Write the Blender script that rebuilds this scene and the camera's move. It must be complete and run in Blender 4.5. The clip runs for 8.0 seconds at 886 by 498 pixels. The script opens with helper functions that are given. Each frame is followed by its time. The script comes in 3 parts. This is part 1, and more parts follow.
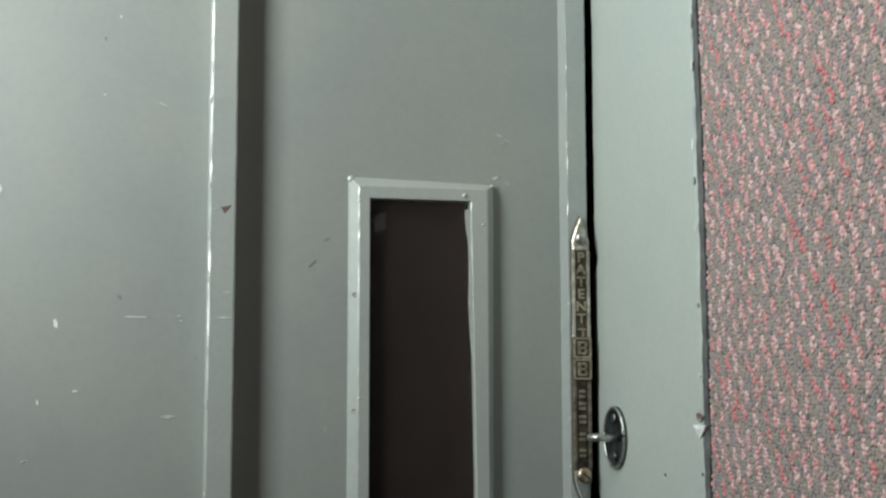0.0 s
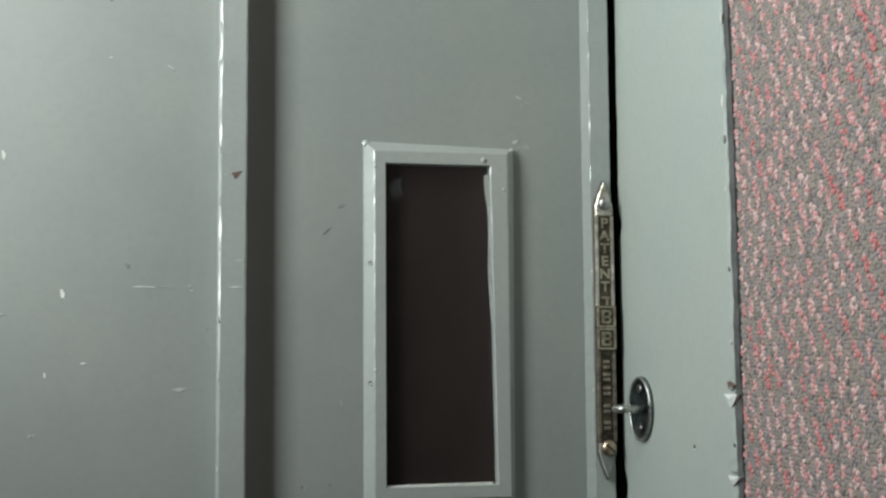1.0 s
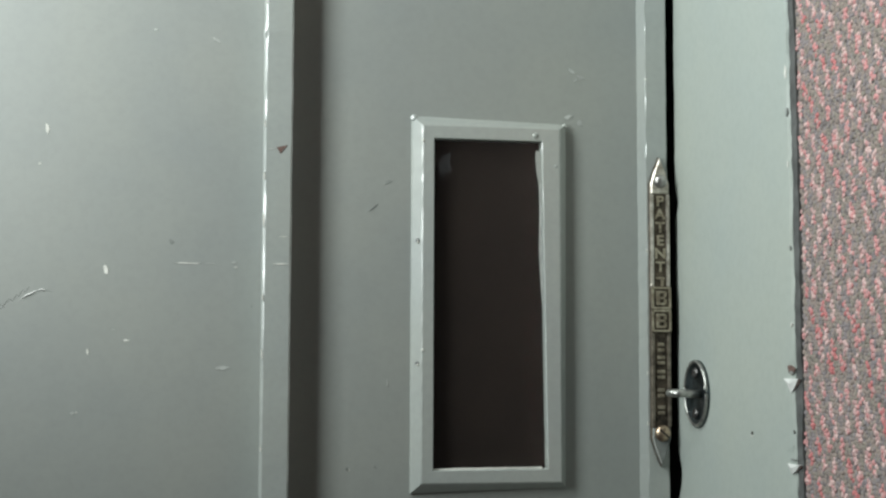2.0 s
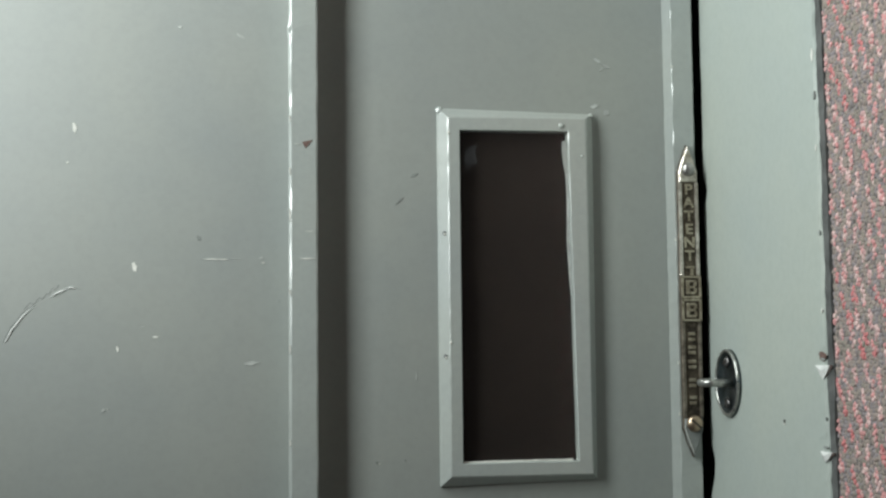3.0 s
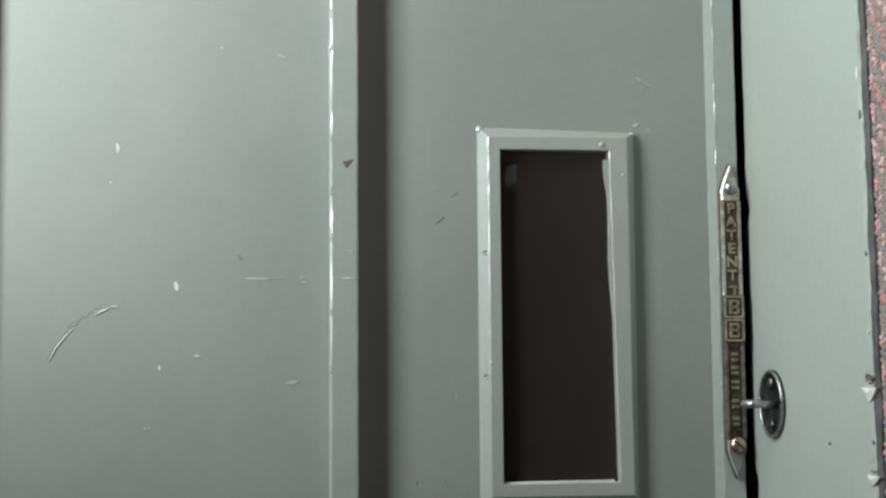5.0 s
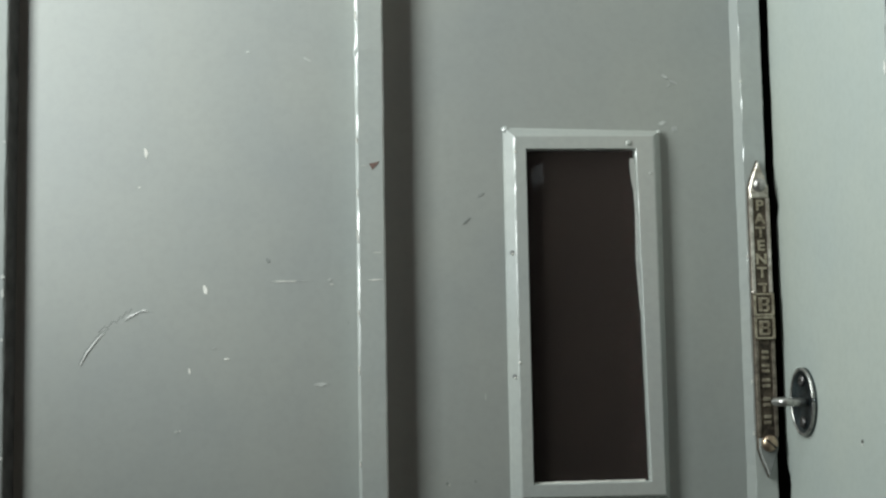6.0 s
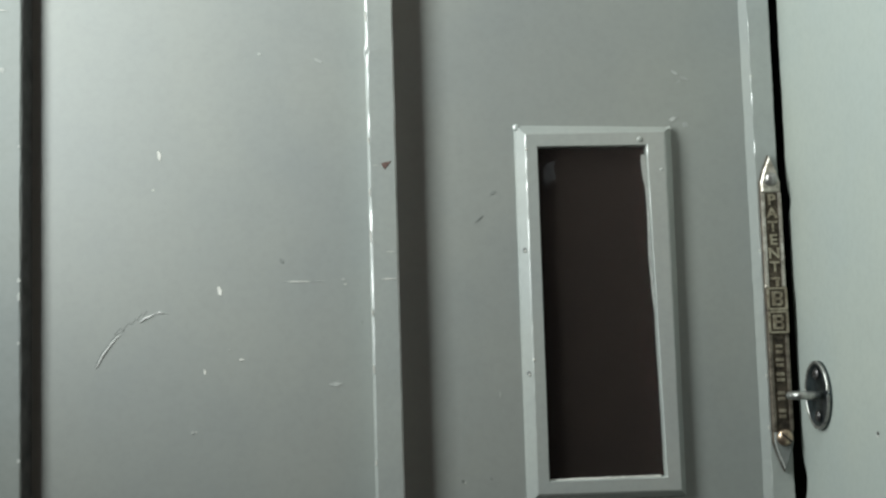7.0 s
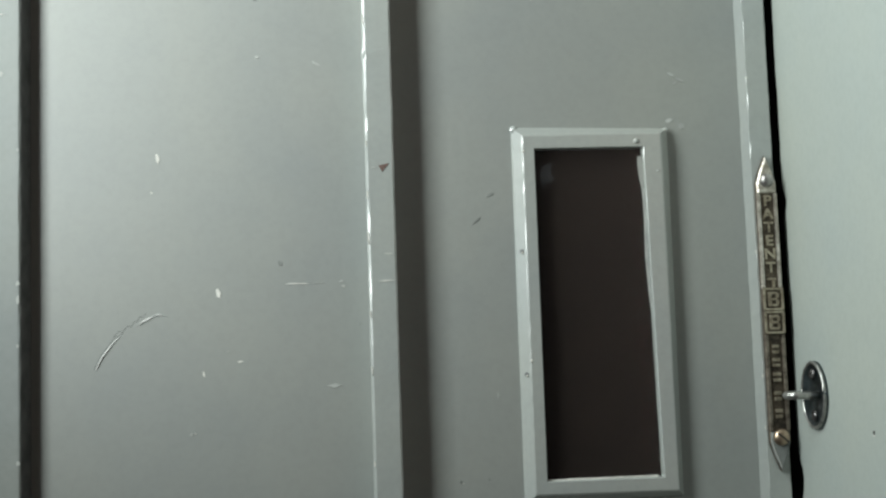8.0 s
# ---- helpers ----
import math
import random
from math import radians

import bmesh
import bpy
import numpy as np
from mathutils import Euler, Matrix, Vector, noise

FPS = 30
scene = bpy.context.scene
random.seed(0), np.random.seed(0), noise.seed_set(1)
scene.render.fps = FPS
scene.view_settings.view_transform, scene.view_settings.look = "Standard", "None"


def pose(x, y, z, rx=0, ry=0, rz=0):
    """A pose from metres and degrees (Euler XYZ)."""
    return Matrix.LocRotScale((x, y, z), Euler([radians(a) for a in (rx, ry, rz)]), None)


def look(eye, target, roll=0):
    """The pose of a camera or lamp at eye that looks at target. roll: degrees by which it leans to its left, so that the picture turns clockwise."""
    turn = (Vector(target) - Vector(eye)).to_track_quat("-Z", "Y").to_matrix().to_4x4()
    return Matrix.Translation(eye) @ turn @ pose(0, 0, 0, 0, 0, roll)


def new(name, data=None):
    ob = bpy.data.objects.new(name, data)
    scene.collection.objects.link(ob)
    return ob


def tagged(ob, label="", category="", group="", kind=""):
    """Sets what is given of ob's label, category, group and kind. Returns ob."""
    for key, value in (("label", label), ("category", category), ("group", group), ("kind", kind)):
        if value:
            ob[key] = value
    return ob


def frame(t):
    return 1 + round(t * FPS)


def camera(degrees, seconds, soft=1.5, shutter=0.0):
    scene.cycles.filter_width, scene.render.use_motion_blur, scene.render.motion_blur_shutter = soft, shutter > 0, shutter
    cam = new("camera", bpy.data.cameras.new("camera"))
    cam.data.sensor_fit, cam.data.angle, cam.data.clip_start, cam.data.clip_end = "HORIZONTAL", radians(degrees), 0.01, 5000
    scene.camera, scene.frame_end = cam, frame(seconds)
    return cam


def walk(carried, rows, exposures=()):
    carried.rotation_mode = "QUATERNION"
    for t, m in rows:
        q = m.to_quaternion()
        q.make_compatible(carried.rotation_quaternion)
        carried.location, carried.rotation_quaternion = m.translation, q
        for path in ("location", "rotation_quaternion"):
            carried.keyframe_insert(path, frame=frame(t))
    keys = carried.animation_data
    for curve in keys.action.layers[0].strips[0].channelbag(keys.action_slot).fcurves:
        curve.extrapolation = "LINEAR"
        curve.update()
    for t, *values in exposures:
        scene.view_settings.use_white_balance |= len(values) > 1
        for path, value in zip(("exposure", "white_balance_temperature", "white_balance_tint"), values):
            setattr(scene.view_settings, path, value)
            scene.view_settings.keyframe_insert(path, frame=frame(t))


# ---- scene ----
cam = camera(40.5, 8.0, soft=2.4)

PATH = [
    (0, (-0.138, -0.803, 1.282), (0.317, 1.134, 1.487), -0.1),
    (0.5, (-0.132, -0.789, 1.279), (0.32, 1.15, 1.464), 0.1),
    (1, (-0.133, -0.775, 1.275), (0.296, 1.171, 1.449), -0.4),
    (1.5, (-0.127, -0.762, 1.272), (0.251, 1.195, 1.43), -0.3),
    (1.7, (-0.125, -0.758, 1.272), (0.231, 1.204, 1.427), 0.0),
    (2.8, (-0.124, -0.753, 1.272), (0.176, 1.22, 1.409), -0.3),
    (3, (-0.118, -0.753, 1.268), (0.16, 1.222, 1.416), -0.6),
    (3.5, (-0.114, -0.755, 1.266), (0.139, 1.223, 1.425), -0.9),
    (4, (-0.116, -0.76, 1.268), (0.13, 1.218, 1.432), -0.8),
    (4.2, (-0.115, -0.76, 1.267), (0.124, 1.218, 1.439), -0.5),
    (5.3, (-0.12, -0.75, 1.272), (0.075, 1.233, 1.445), -0.9),
    (5.5, (-0.118, -0.751, 1.272), (0.061, 1.234, 1.447), -1.2),
    (6, (-0.117, -0.752, 1.271), (0.047, 1.233, 1.446), -1.0),
    (6.5, (-0.116, -0.753, 1.269), (0.028, 1.234, 1.451), -1.5),
    (7, (-0.118, -0.754, 1.267), (0.027, 1.233, 1.45), -1.7),
    (7.5, (-0.12, -0.755, 1.266), (0.032, 1.231, 1.451), -1.8),
    (8, (-0.119, -0.757, 1.267), (0.032, 1.229, 1.452), -1.9),
]
walk(cam, [(t, look(eye, target, roll)) for t, eye, target, roll in PATH], exposures=[(0, -0.10), (0.5, -0.12), (1, -0.12), (1.5, 0), (8, 0)])

# ---- world, sun and window light ----
world = bpy.data.worlds.new("sky")
scene.world = world
world.use_nodes = True
wn = world.node_tree.nodes
sky = wn.new("ShaderNodeTexSky")
sky.sky_type, sky.sun_disc = "NISHITA", False
sky.sun_elevation, sky.sun_rotation = radians(38), radians(200)
wn["Background"].inputs["Strength"].default_value = 0.12
world.node_tree.links.new(sky.outputs[0], wn["Background"].inputs["Color"])


def window_lamp(name, eye, target, w, h, watts, colour):
    data = bpy.data.lights.new(name, "AREA")
    data.shape, data.size, data.size_y, data.energy, data.color = "RECTANGLE", w, h, watts, colour
    ob = new(name, data)
    ob.matrix_world = look(eye, target)
    return ob


# daylight in the opening of the side window
WIN_Y, WIN_Z = (-0.45, -0.23), (1.34, 2.45)
window_lamp("window_daylight", (-0.52, sum(WIN_Y) / 2, sum(WIN_Z) / 2), (0.0, sum(WIN_Y) / 2, sum(WIN_Z) / 2 - 0.02), WIN_Y[1] - WIN_Y[0], WIN_Z[1] - WIN_Z[0], 15.0, (0.93, 1.0, 0.98))


# ---- materials ----
def nodes(name):
    m = bpy.data.materials.new(name)
    m.use_nodes = True
    t = m.node_tree
    return m, t, t.nodes["Principled BSDF"]


def noise_node(t, scale, detail=4.0, stretch=(1, 1, 1), rough=0.55):
    c, mp, n = t.nodes.new("ShaderNodeTexCoord"), t.nodes.new("ShaderNodeMapping"), t.nodes.new("ShaderNodeTexNoise")
    mp.inputs["Scale"].default_value = stretch
    n.inputs["Scale"].default_value, n.inputs["Detail"].default_value, n.inputs["Roughness"].default_value = scale, detail, rough
    t.links.new(c.outputs["Object"], mp.inputs[0])
    t.links.new(mp.outputs[0], n.inputs["Vector"])
    return n.outputs["Fac"]


def ramp(t, fac, stops):
    r = t.nodes.new("ShaderNodeValToRGB")
    e = r.color_ramp.elements
    while len(e) < len(stops):
        e.new(0.5)
    for el, (p, c) in zip(e, stops):
        el.position, el.color = p, (*c, 1)
    t.links.new(fac, r.inputs[0])
    return r.outputs[0]


def bump(t, bsdf, parts, distance=0.001):
    last = None
    for fac, strength in parts:
        b = t.nodes.new("ShaderNodeBump")
        b.inputs["Strength"].default_value, b.inputs["Distance"].default_value = strength, distance
        t.links.new(fac, b.inputs["Height"])
        if last:
            t.links.new(last, b.inputs["Normal"])
        last = b.outputs[0]
    t.links.new(last, bsdf.inputs["Normal"])


def shade(c, k):
    return tuple(min(1, v * k) for v in c)


def paint(name, c, rough, mottle=0.06, brush=0.12, warm=(1.03, 1.0, 0.95), gloss=0.0, sheen=0.24):
    """Old brushed gloss paint: broad mottling, fine grime, brush marks along the height."""
    m, t, b = nodes(name)
    b.inputs["Coat Weight"].default_value, b.inputs["Coat Roughness"].default_value = gloss, sheen
    b.inputs["Coat IOR"].default_value = 1.7 if gloss else 1.5
    broad = ramp(t, noise_node(t, 9, 5), [(0.3, shade(c, 1 - mottle)), (0.7, tuple(v * w * (1 + mottle) for v, w in zip(c, warm)))])
    fine = ramp(t, noise_node(t, 240, 3), [(0.3, (0.90, 0.90, 0.90)), (0.6, (1, 1, 1))])
    mul = t.nodes.new("ShaderNodeMix")
    mul.data_type, mul.blend_type = "RGBA", "MULTIPLY"
    mul.inputs[0].default_value = 0.6
    t.links.new(broad, mul.inputs[6])
    t.links.new(fine, mul.inputs[7])
    t.links.new(mul.outputs[2], b.inputs["Base Color"])
    r = t.nodes.new("ShaderNodeMapRange")
    r.inputs["To Min"].default_value, r.inputs["To Max"].default_value = rough - 0.07, rough + 0.09
    t.links.new(noise_node(t, 30, 6), r.inputs[0])
    t.links.new(r.outputs[0], b.inputs["Roughness"])
    bump(t, b, [(noise_node(t, 260, 3, (1, 1, 0.08)), brush), (noise_node(t, 45, 3), brush * 1.6)], 0.0006)
    return m


def plain(name, c, rough=0.6, metal=0.0, var=0.25, scale=120, bumps=0.25):
    m, t, b = nodes(name)
    col = ramp(t, noise_node(t, scale, 6), [(0.3, shade(c, 1 - var)), (0.7, shade(c, 1 + var))])
    t.links.new(col, b.inputs["Base Color"])
    b.inputs["Roughness"].default_value, b.inputs["Metallic"].default_value = rough, metal
    bump(t, b, [(noise_node(t, scale * 3, 3), bumps)], 0.0004)
    return m


PANEL = paint("grey panel paint", (0.222, 0.243, 0.232), 0.56, gloss=1.0, sheen=0.55)
JAMB = paint("dull grey jamb paint", (0.210, 0.235, 0.228), 0.6, gloss=0.25, sheen=0.5)
TRIM = paint("grey trim gloss paint", (0.316, 0.345, 0.334), 0.34, 0.04, 0.2, gloss=1.0)
BOARD = paint("pale green-grey board paint", (0.312, 0.349, 0.330), 0.45, 0.03, 0.01)
CHIP_PALE = plain("bared pale undercoat", (0.55, 0.55, 0.51), 0.7)
CHIP_DULL = plain("rubbed pale scuff", (0.36, 0.375, 0.355), 0.6)
CHIP_WOOD = plain("bared brown wood", (0.12, 0.072, 0.060), 0.75, var=0.4, scale=600)
SMUDGE = plain("dark greasy smudge", (0.182, 0.194, 0.184), 0.5)
GREASE = plain("dark cracked paint line", (0.11, 0.116, 0.114), 0.55)
PLASTER = plain("white of plaster chips and dent glints", (0.56, 0.57, 0.55), 0.45)
# dark grey for the dirty board edge and for the jamb's shaded side
EDGE = plain("dark edge grey, dirt and shade", (0.06, 0.062, 0.060), 0.75, var=0.45, scale=90)
VOID = plain("dark dusty timber", (0.03, 0.027, 0.024), 0.9)
# near-black brown, without sheen, for the backing added behind the pane
BROWN = plain("near-black brown backing", (0.0072, 0.0048, 0.0036), 0.8, var=0.35, scale=25)
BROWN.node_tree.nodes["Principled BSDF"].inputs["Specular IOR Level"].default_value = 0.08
WALL = paint("dark brown wall paint", (0.062, 0.052, 0.040), 0.8)
FLOOR = plain("brown floorboards", (0.11, 0.075, 0.055), 0.6, scale=14)
CEIL = paint("grey-brown ceiling paint", (0.15, 0.14, 0.12), 0.9)


def metal(name, c, dark, rough, scale=140, level=0.5):
    """Worn cast metal: bright where rubbed, dark tarnish and grime elsewhere."""
    m, t, b = nodes(name)
    f = noise_node(t, scale, 7, rough=0.7)
    t.links.new(ramp(t, f, [(level - 0.12, dark), (level + 0.12, c)]), b.inputs["Base Color"])
    b.inputs["Metallic"].default_value = 0.85
    r = t.nodes.new("ShaderNodeMapRange")
    r.inputs["To Min"].default_value, r.inputs["To Max"].default_value = rough + 0.15, rough - 0.1
    t.links.new(f, r.inputs[0])
    t.links.new(r.outputs[0], b.inputs["Roughness"])
    bump(t, b, [(noise_node(t, scale * 5, 4), 0.25)], 0.0005)
    return m


NICKEL = metal("worn nickel rim", (0.82, 0.78, 0.71), (0.34, 0.30, 0.25), 0.35)
FIELD = metal("tarnished brown field", (0.17, 0.14, 0.105), (0.05, 0.042, 0.035), 0.5)
DULL_RIM = metal("dull tarnished rim", (0.36, 0.32, 0.26), (0.12, 0.10, 0.08), 0.45)
BRASS = metal("rubbed brass letter", (0.60, 0.54, 0.42), (0.24, 0.20, 0.145), 0.36)
COPPER = metal("coppery screw head", (0.52, 0.41, 0.29), (0.26, 0.19, 0.14), 0.32)
STEEL = metal("grey steel screw head", (0.55, 0.54, 0.52), (0.25, 0.24, 0.23), 0.32)
CHROME = metal("dull chromed staple", (0.085, 0.105, 0.112), (0.022, 0.030, 0.032), 0.3, 90)
CHROME_RIM = metal("bright chromed rim", (0.58, 0.58, 0.54), (0.24, 0.24, 0.23), 0.28)
PIN = metal("dark staple screw head", (0.20, 0.19, 0.185), (0.05, 0.05, 0.052), 0.34)
SLOT = plain("dark slot", (0.03, 0.025, 0.02), 0.8)

GLASS, gt, gb = nodes("window glass")
gb.inputs["Base Color"].default_value = (0.9, 0.93, 0.92, 1)
gb.inputs["Roughness"].default_value, gb.inputs["IOR"].default_value, gb.inputs["Transmission Weight"].default_value = 0.05, 1.34, 1.0
DUST, dt, db = nodes("thin dust on glass")
db.inputs["Base Color"].default_value = (0.55, 0.60, 0.63, 1)
db.inputs["Roughness"].default_value = 0.9
dm = dt.nodes.new("ShaderNodeMapRange")
dm.inputs["From Min"].default_value, dm.inputs["From Max"].default_value, dm.inputs["To Max"].default_value = 0.35, 0.75, 0.09
dt.links.new(noise_node(dt, 60, 3), dm.inputs[0])
dt.links.new(dm.outputs[0], db.inputs["Alpha"])


# ---- building helpers ----
def thing(name, base, label, category, group="", kind=""):
    ob = new(name)
    ob.location = base
    return tagged(ob, label, category, group, kind)


def origin(ob):
    o = Vector()
    while ob:
        o += ob.location
        ob = ob.parent
    return o


def part(name, bm, material, parent=None, label="", smooth=False):
    """One mesh from a bmesh in world metres, as a child of a thing or a part."""
    me = bpy.data.meshes.new(name)
    if parent:
        bmesh.ops.translate(bm, verts=bm.verts, vec=-origin(parent))
    bmesh.ops.recalc_face_normals(bm, faces=bm.faces)
    bm.to_mesh(me)
    bm.free()
    me.materials.append(material)
    if smooth:
        for p in me.polygons:
            p.use_smooth = True
    ob = new(name, me)
    ob.parent = parent
    return tagged(ob, label)


def box(x0, x1, y0, y1, z0, z1, bevel=0.0):
    bm = bmesh.new()
    bmesh.ops.create_cube(bm, size=1, matrix=Matrix.Translation(((x0 + x1) / 2, (y0 + y1) / 2, (z0 + z1) / 2)) @ Matrix.Diagonal((x1 - x0, y1 - y0, z1 - z0, 1)))
    if bevel:
        bmesh.ops.bevel(bm, geom=bm.edges, offset=bevel, segments=2, affect="EDGES", profile=0.5)
    return bm


def structure(name, bm, material, label, category):
    return tagged(part(name, bm, material), label, category, kind="structure")


def loft(rings, closed=True):
    """Skin over rings of equally many points; the ends are capped."""
    bm = bmesh.new()
    vs = [[bm.verts.new(p) for p in r] for r in rings]
    n = len(rings[0])
    for a, b in zip(vs, vs[1:]):
        for i in range(n if closed else n - 1):
            j = (i + 1) % n
            bm.faces.new((a[i], a[j], b[j], b[i]))
    if closed:
        bm.faces.new(vs[0][::-1])
        bm.faces.new(vs[-1])
    return bm


def fine_heights(lo, hi):
    """Heights from lo to hi, close together at eye level."""
    mid = [1.05 + 0.004 * i for i in range(int(0.65 / 0.004) + 1)]
    return sorted({lo, hi, *[z for z in mid if lo < z < hi]})


def wobble(z, seed, amp, scale=60):
    return amp * noise.noise(Vector((seed * 7.3, seed * 3.1, z * scale)))


def upright(profile, lo, hi, amp=0.0004, seed=1, bulges=(), still=()):
    """An upright bar with a profile of (x, y) and hand-worn, slightly wavy edges. bulges: (point, z, half height, dx, dy)."""
    rings = []
    for z in fine_heights(lo, hi):
        ring = []
        for i, (x, y) in enumerate(profile):
            if i not in still:
                x += wobble(z, seed + i, amp) + wobble(z, seed + i + 40, amp * 0.8, 240)
                y += wobble(z, seed + i + 20, amp)
            for k, zc, hh, dx, dy in bulges:
                if k == i:
                    f = math.exp(-((z - zc) / hh) ** 2)
                    x, y = x + dx * f, y + dy * f
            ring.append((x, y, z))
        rings.append(ring)
    return loft(rings)


def blob(cx, cz, w, h, turn, seed, y, axis="y", thick=0.00025, n=14, rag=0.45):
    """A small flake with a ragged outline on the plane y (or x) facing the room."""
    rnd = random.Random(seed)
    a0, ring = radians(turn), []
    for i in range(n):
        a = 2 * math.pi * i / n
        k = 1 - rag * rnd.random()
        u, v = math.cos(a) * w / 2 * k, math.sin(a) * h / 2 * k
        ring.append((cx + u * math.cos(a0) - v * math.sin(a0), cz + u * math.sin(a0) + v * math.cos(a0)))
    put = (lambda u, v, d: (u, y - d, v)) if axis == "y" else (lambda u, v, d: (y - d, u, v))
    bm = bmesh.new()
    low = [bm.verts.new(put(u, v, -0.0004)) for u, v in ring]
    top = [bm.verts.new(put(cx + (u - cx) * 0.92, cz + (v - cz) * 0.92, thick)) for u, v in ring]
    mid = bm.verts.new(put(cx, cz, thick))
    for i in range(n):
        j = (i + 1) % n
        bm.faces.new((low[i], low[j], top[j], top[i]))
        bm.faces.new((top[i], top[j], mid))
    return bm


def tube(points, r, sides=10, flat=1.0):
    """A round rod along points."""
    pts = [Vector(p) for p in points]
    rings = []
    for i, p in enumerate(pts):
        d = (pts[min(i + 1, len(pts) - 1)] - pts[max(i - 1, 0)]).normalized()
        u = d.cross(Vector((0, 0, 1)))
        u = (u if u.length > 0.1 else d.cross(Vector((0, 1, 0)))).normalized()
        v = d.cross(u)
        rr = r(i / (len(pts) - 1)) if callable(r) else r
        rings.append([p + u * math.cos(2 * math.pi * k / sides) * rr * flat + v * math.sin(2 * math.pi * k / sides) * rr for k in range(sides)])
    return loft(rings)


def dome(c, r, height, normal, rings=6, sides=20):
    """A round screw or pin head at c, standing out along normal."""
    m = Matrix.Translation(c) @ Vector(normal).to_track_quat("Z", "Y").to_matrix().to_4x4()
    bm = loft([[m @ Vector((math.cos(2 * math.pi * k / sides) * r * math.cos(math.pi / 2 * i / rings), math.sin(2 * math.pi * k / sides) * r * math.cos(math.pi / 2 * i / rings), height * math.sin(math.pi / 2 * i / rings)))
                for k in range(sides)] for i in range(rings)])
    return bm


def screw(name, c, r, height, normal, turn, material, parent, label):
    ob = part(name, dome(c, r, height, normal), material, parent, label, True)
    m = Matrix.Translation(c) @ Vector(normal).to_track_quat("Z", "Y").to_matrix().to_4x4() @ pose(0, 0, height * 0.84, 0, 0, turn) @ Matrix.Diagonal((r * 1.5, r * 0.2, height * 0.5, 1))
    bm = bmesh.new()
    bmesh.ops.create_cube(bm, size=1, matrix=m)
    part("slot", bm, SLOT, ob)
    return ob


# ---- the room ----
X_L, X_R, Y_B, CEIL_Z = -0.54, 0.165, -2.0, 3.1
structure("floor", box(X_L, 0.4, Y_B, 0.7, -0.05, 0), FLOOR, "brown boarded floor of the room", "floor")
structure("ceiling", box(X_L, 0.4, Y_B, 0.7, CEIL_Z, CEIL_Z + 0.05), CEIL, "grey painted ceiling of the passage", "ceiling")
structure("wall_south", box(X_L - 0.15, 0.4, Y_B - 0.12, Y_B, 0, CEIL_Z), WALL, "plain dark brown end wall", "wall")
structure("wall_east", box(X_R, X_R + 0.15, Y_B, 0.7, 0, CEIL_Z), VOID, "side wall under carpet and painted board", "wall")
bm = bmesh.new()
for a in ((WIN_Y[1], 0.7, 0, CEIL_Z), (Y_B, WIN_Y[0], 0, CEIL_Z), (WIN_Y[0], WIN_Y[1], 0, WIN_Z[0]), (WIN_Y[0], WIN_Y[1], WIN_Z[1], CEIL_Z)):
    bmesh.ops.create_cube(bm, size=1, matrix=Matrix.Translation((X_L - 0.075, (a[0] + a[1]) / 2, (a[2] + a[3]) / 2)) @ Matrix.Diagonal((0.15, a[1] - a[0], a[3] - a[2], 1)))
structure("wall_west", bm, WALL, "plain dark brown wall with a window opening", "wall")
bm = box(X_L, -0.44, -0.004, 0.10, 0, CEIL_Z)
bmesh.ops.create_cube(bm, size=1, matrix=Matrix.Translation(((-0.44 + X_R) / 2, 0.055, 2.595)) @ Matrix.Diagonal((0.44 + X_R, 0.09, 1.01, 1)))
structure("wall_north", bm, WALL, "plain dark brown wall round the cupboard door", "wall")
structure("closet_back", box(-0.44, X_R, 0.5, 0.55, 0, 2.1), VOID, "dark timber back of the closed cupboard", "wall")
structure("closet_top", box(-0.46, X_R, 0.10, 0.55, 2.1, 2.13), VOID, "dark timber top of the closed cupboard", "wall")
structure("closet_side", box(-0.46, -0.44, 0.10, 0.5, 0, 2.1), VOID, "dark timber side of the closed cupboard", "wall")

# ---- the jamb beside the hinge side ----
JY = -0.0065        # face of the jamb
jamb = structure("jamb", upright([(-0.44, 0.02), (-0.44, JY), (-0.3234, JY), (-0.3226, JY + 0.0003), (-0.3221, JY + 0.0012), (-0.3200, 0.0102), (-0.3200, 0.02)], 0, 2.09, 0.0003, 3, still=(5, 6)),
                 JAMB, "grey painted upright jamb with chipped edge", "door frame")
for cz, w, h, k in ((1.3226, 0.003, 0.004, 1), (1.3125, 0.0028, 0.007, 2), (1.2842, 0.002, 0.003, 3), (1.2135, 0.003, 0.003, 4), (1.4054, 0.002, 0.002, 8)):
    part("paint_chip", blob(-0.3235, cz, w, h, 0, k, JY), CHIP_DULL, jamb)
part("paint_chip", blob(-0.3348, 1.4535, 0.007, 0.0055, 20, 5, JY), CHIP_DULL, jamb)
part("scratch_and_glint", blob(-0.3368, 1.4914, 0.016, 0.0009, -3, 6, JY), CHIP_PALE, jamb)
# the jamb's unlit side: its shade is put into a dark grey strip
part("jamb_edge", upright([(-0.3217, JY + 0.0014), (-0.3197, 0.0096), (-0.3204, 0.0096), (-0.3224, JY + 0.0014)], 0.01, 2.08, 0.0001, 5), EDGE, jamb, "sloping edge facing the panel, its shade put into dark grey")

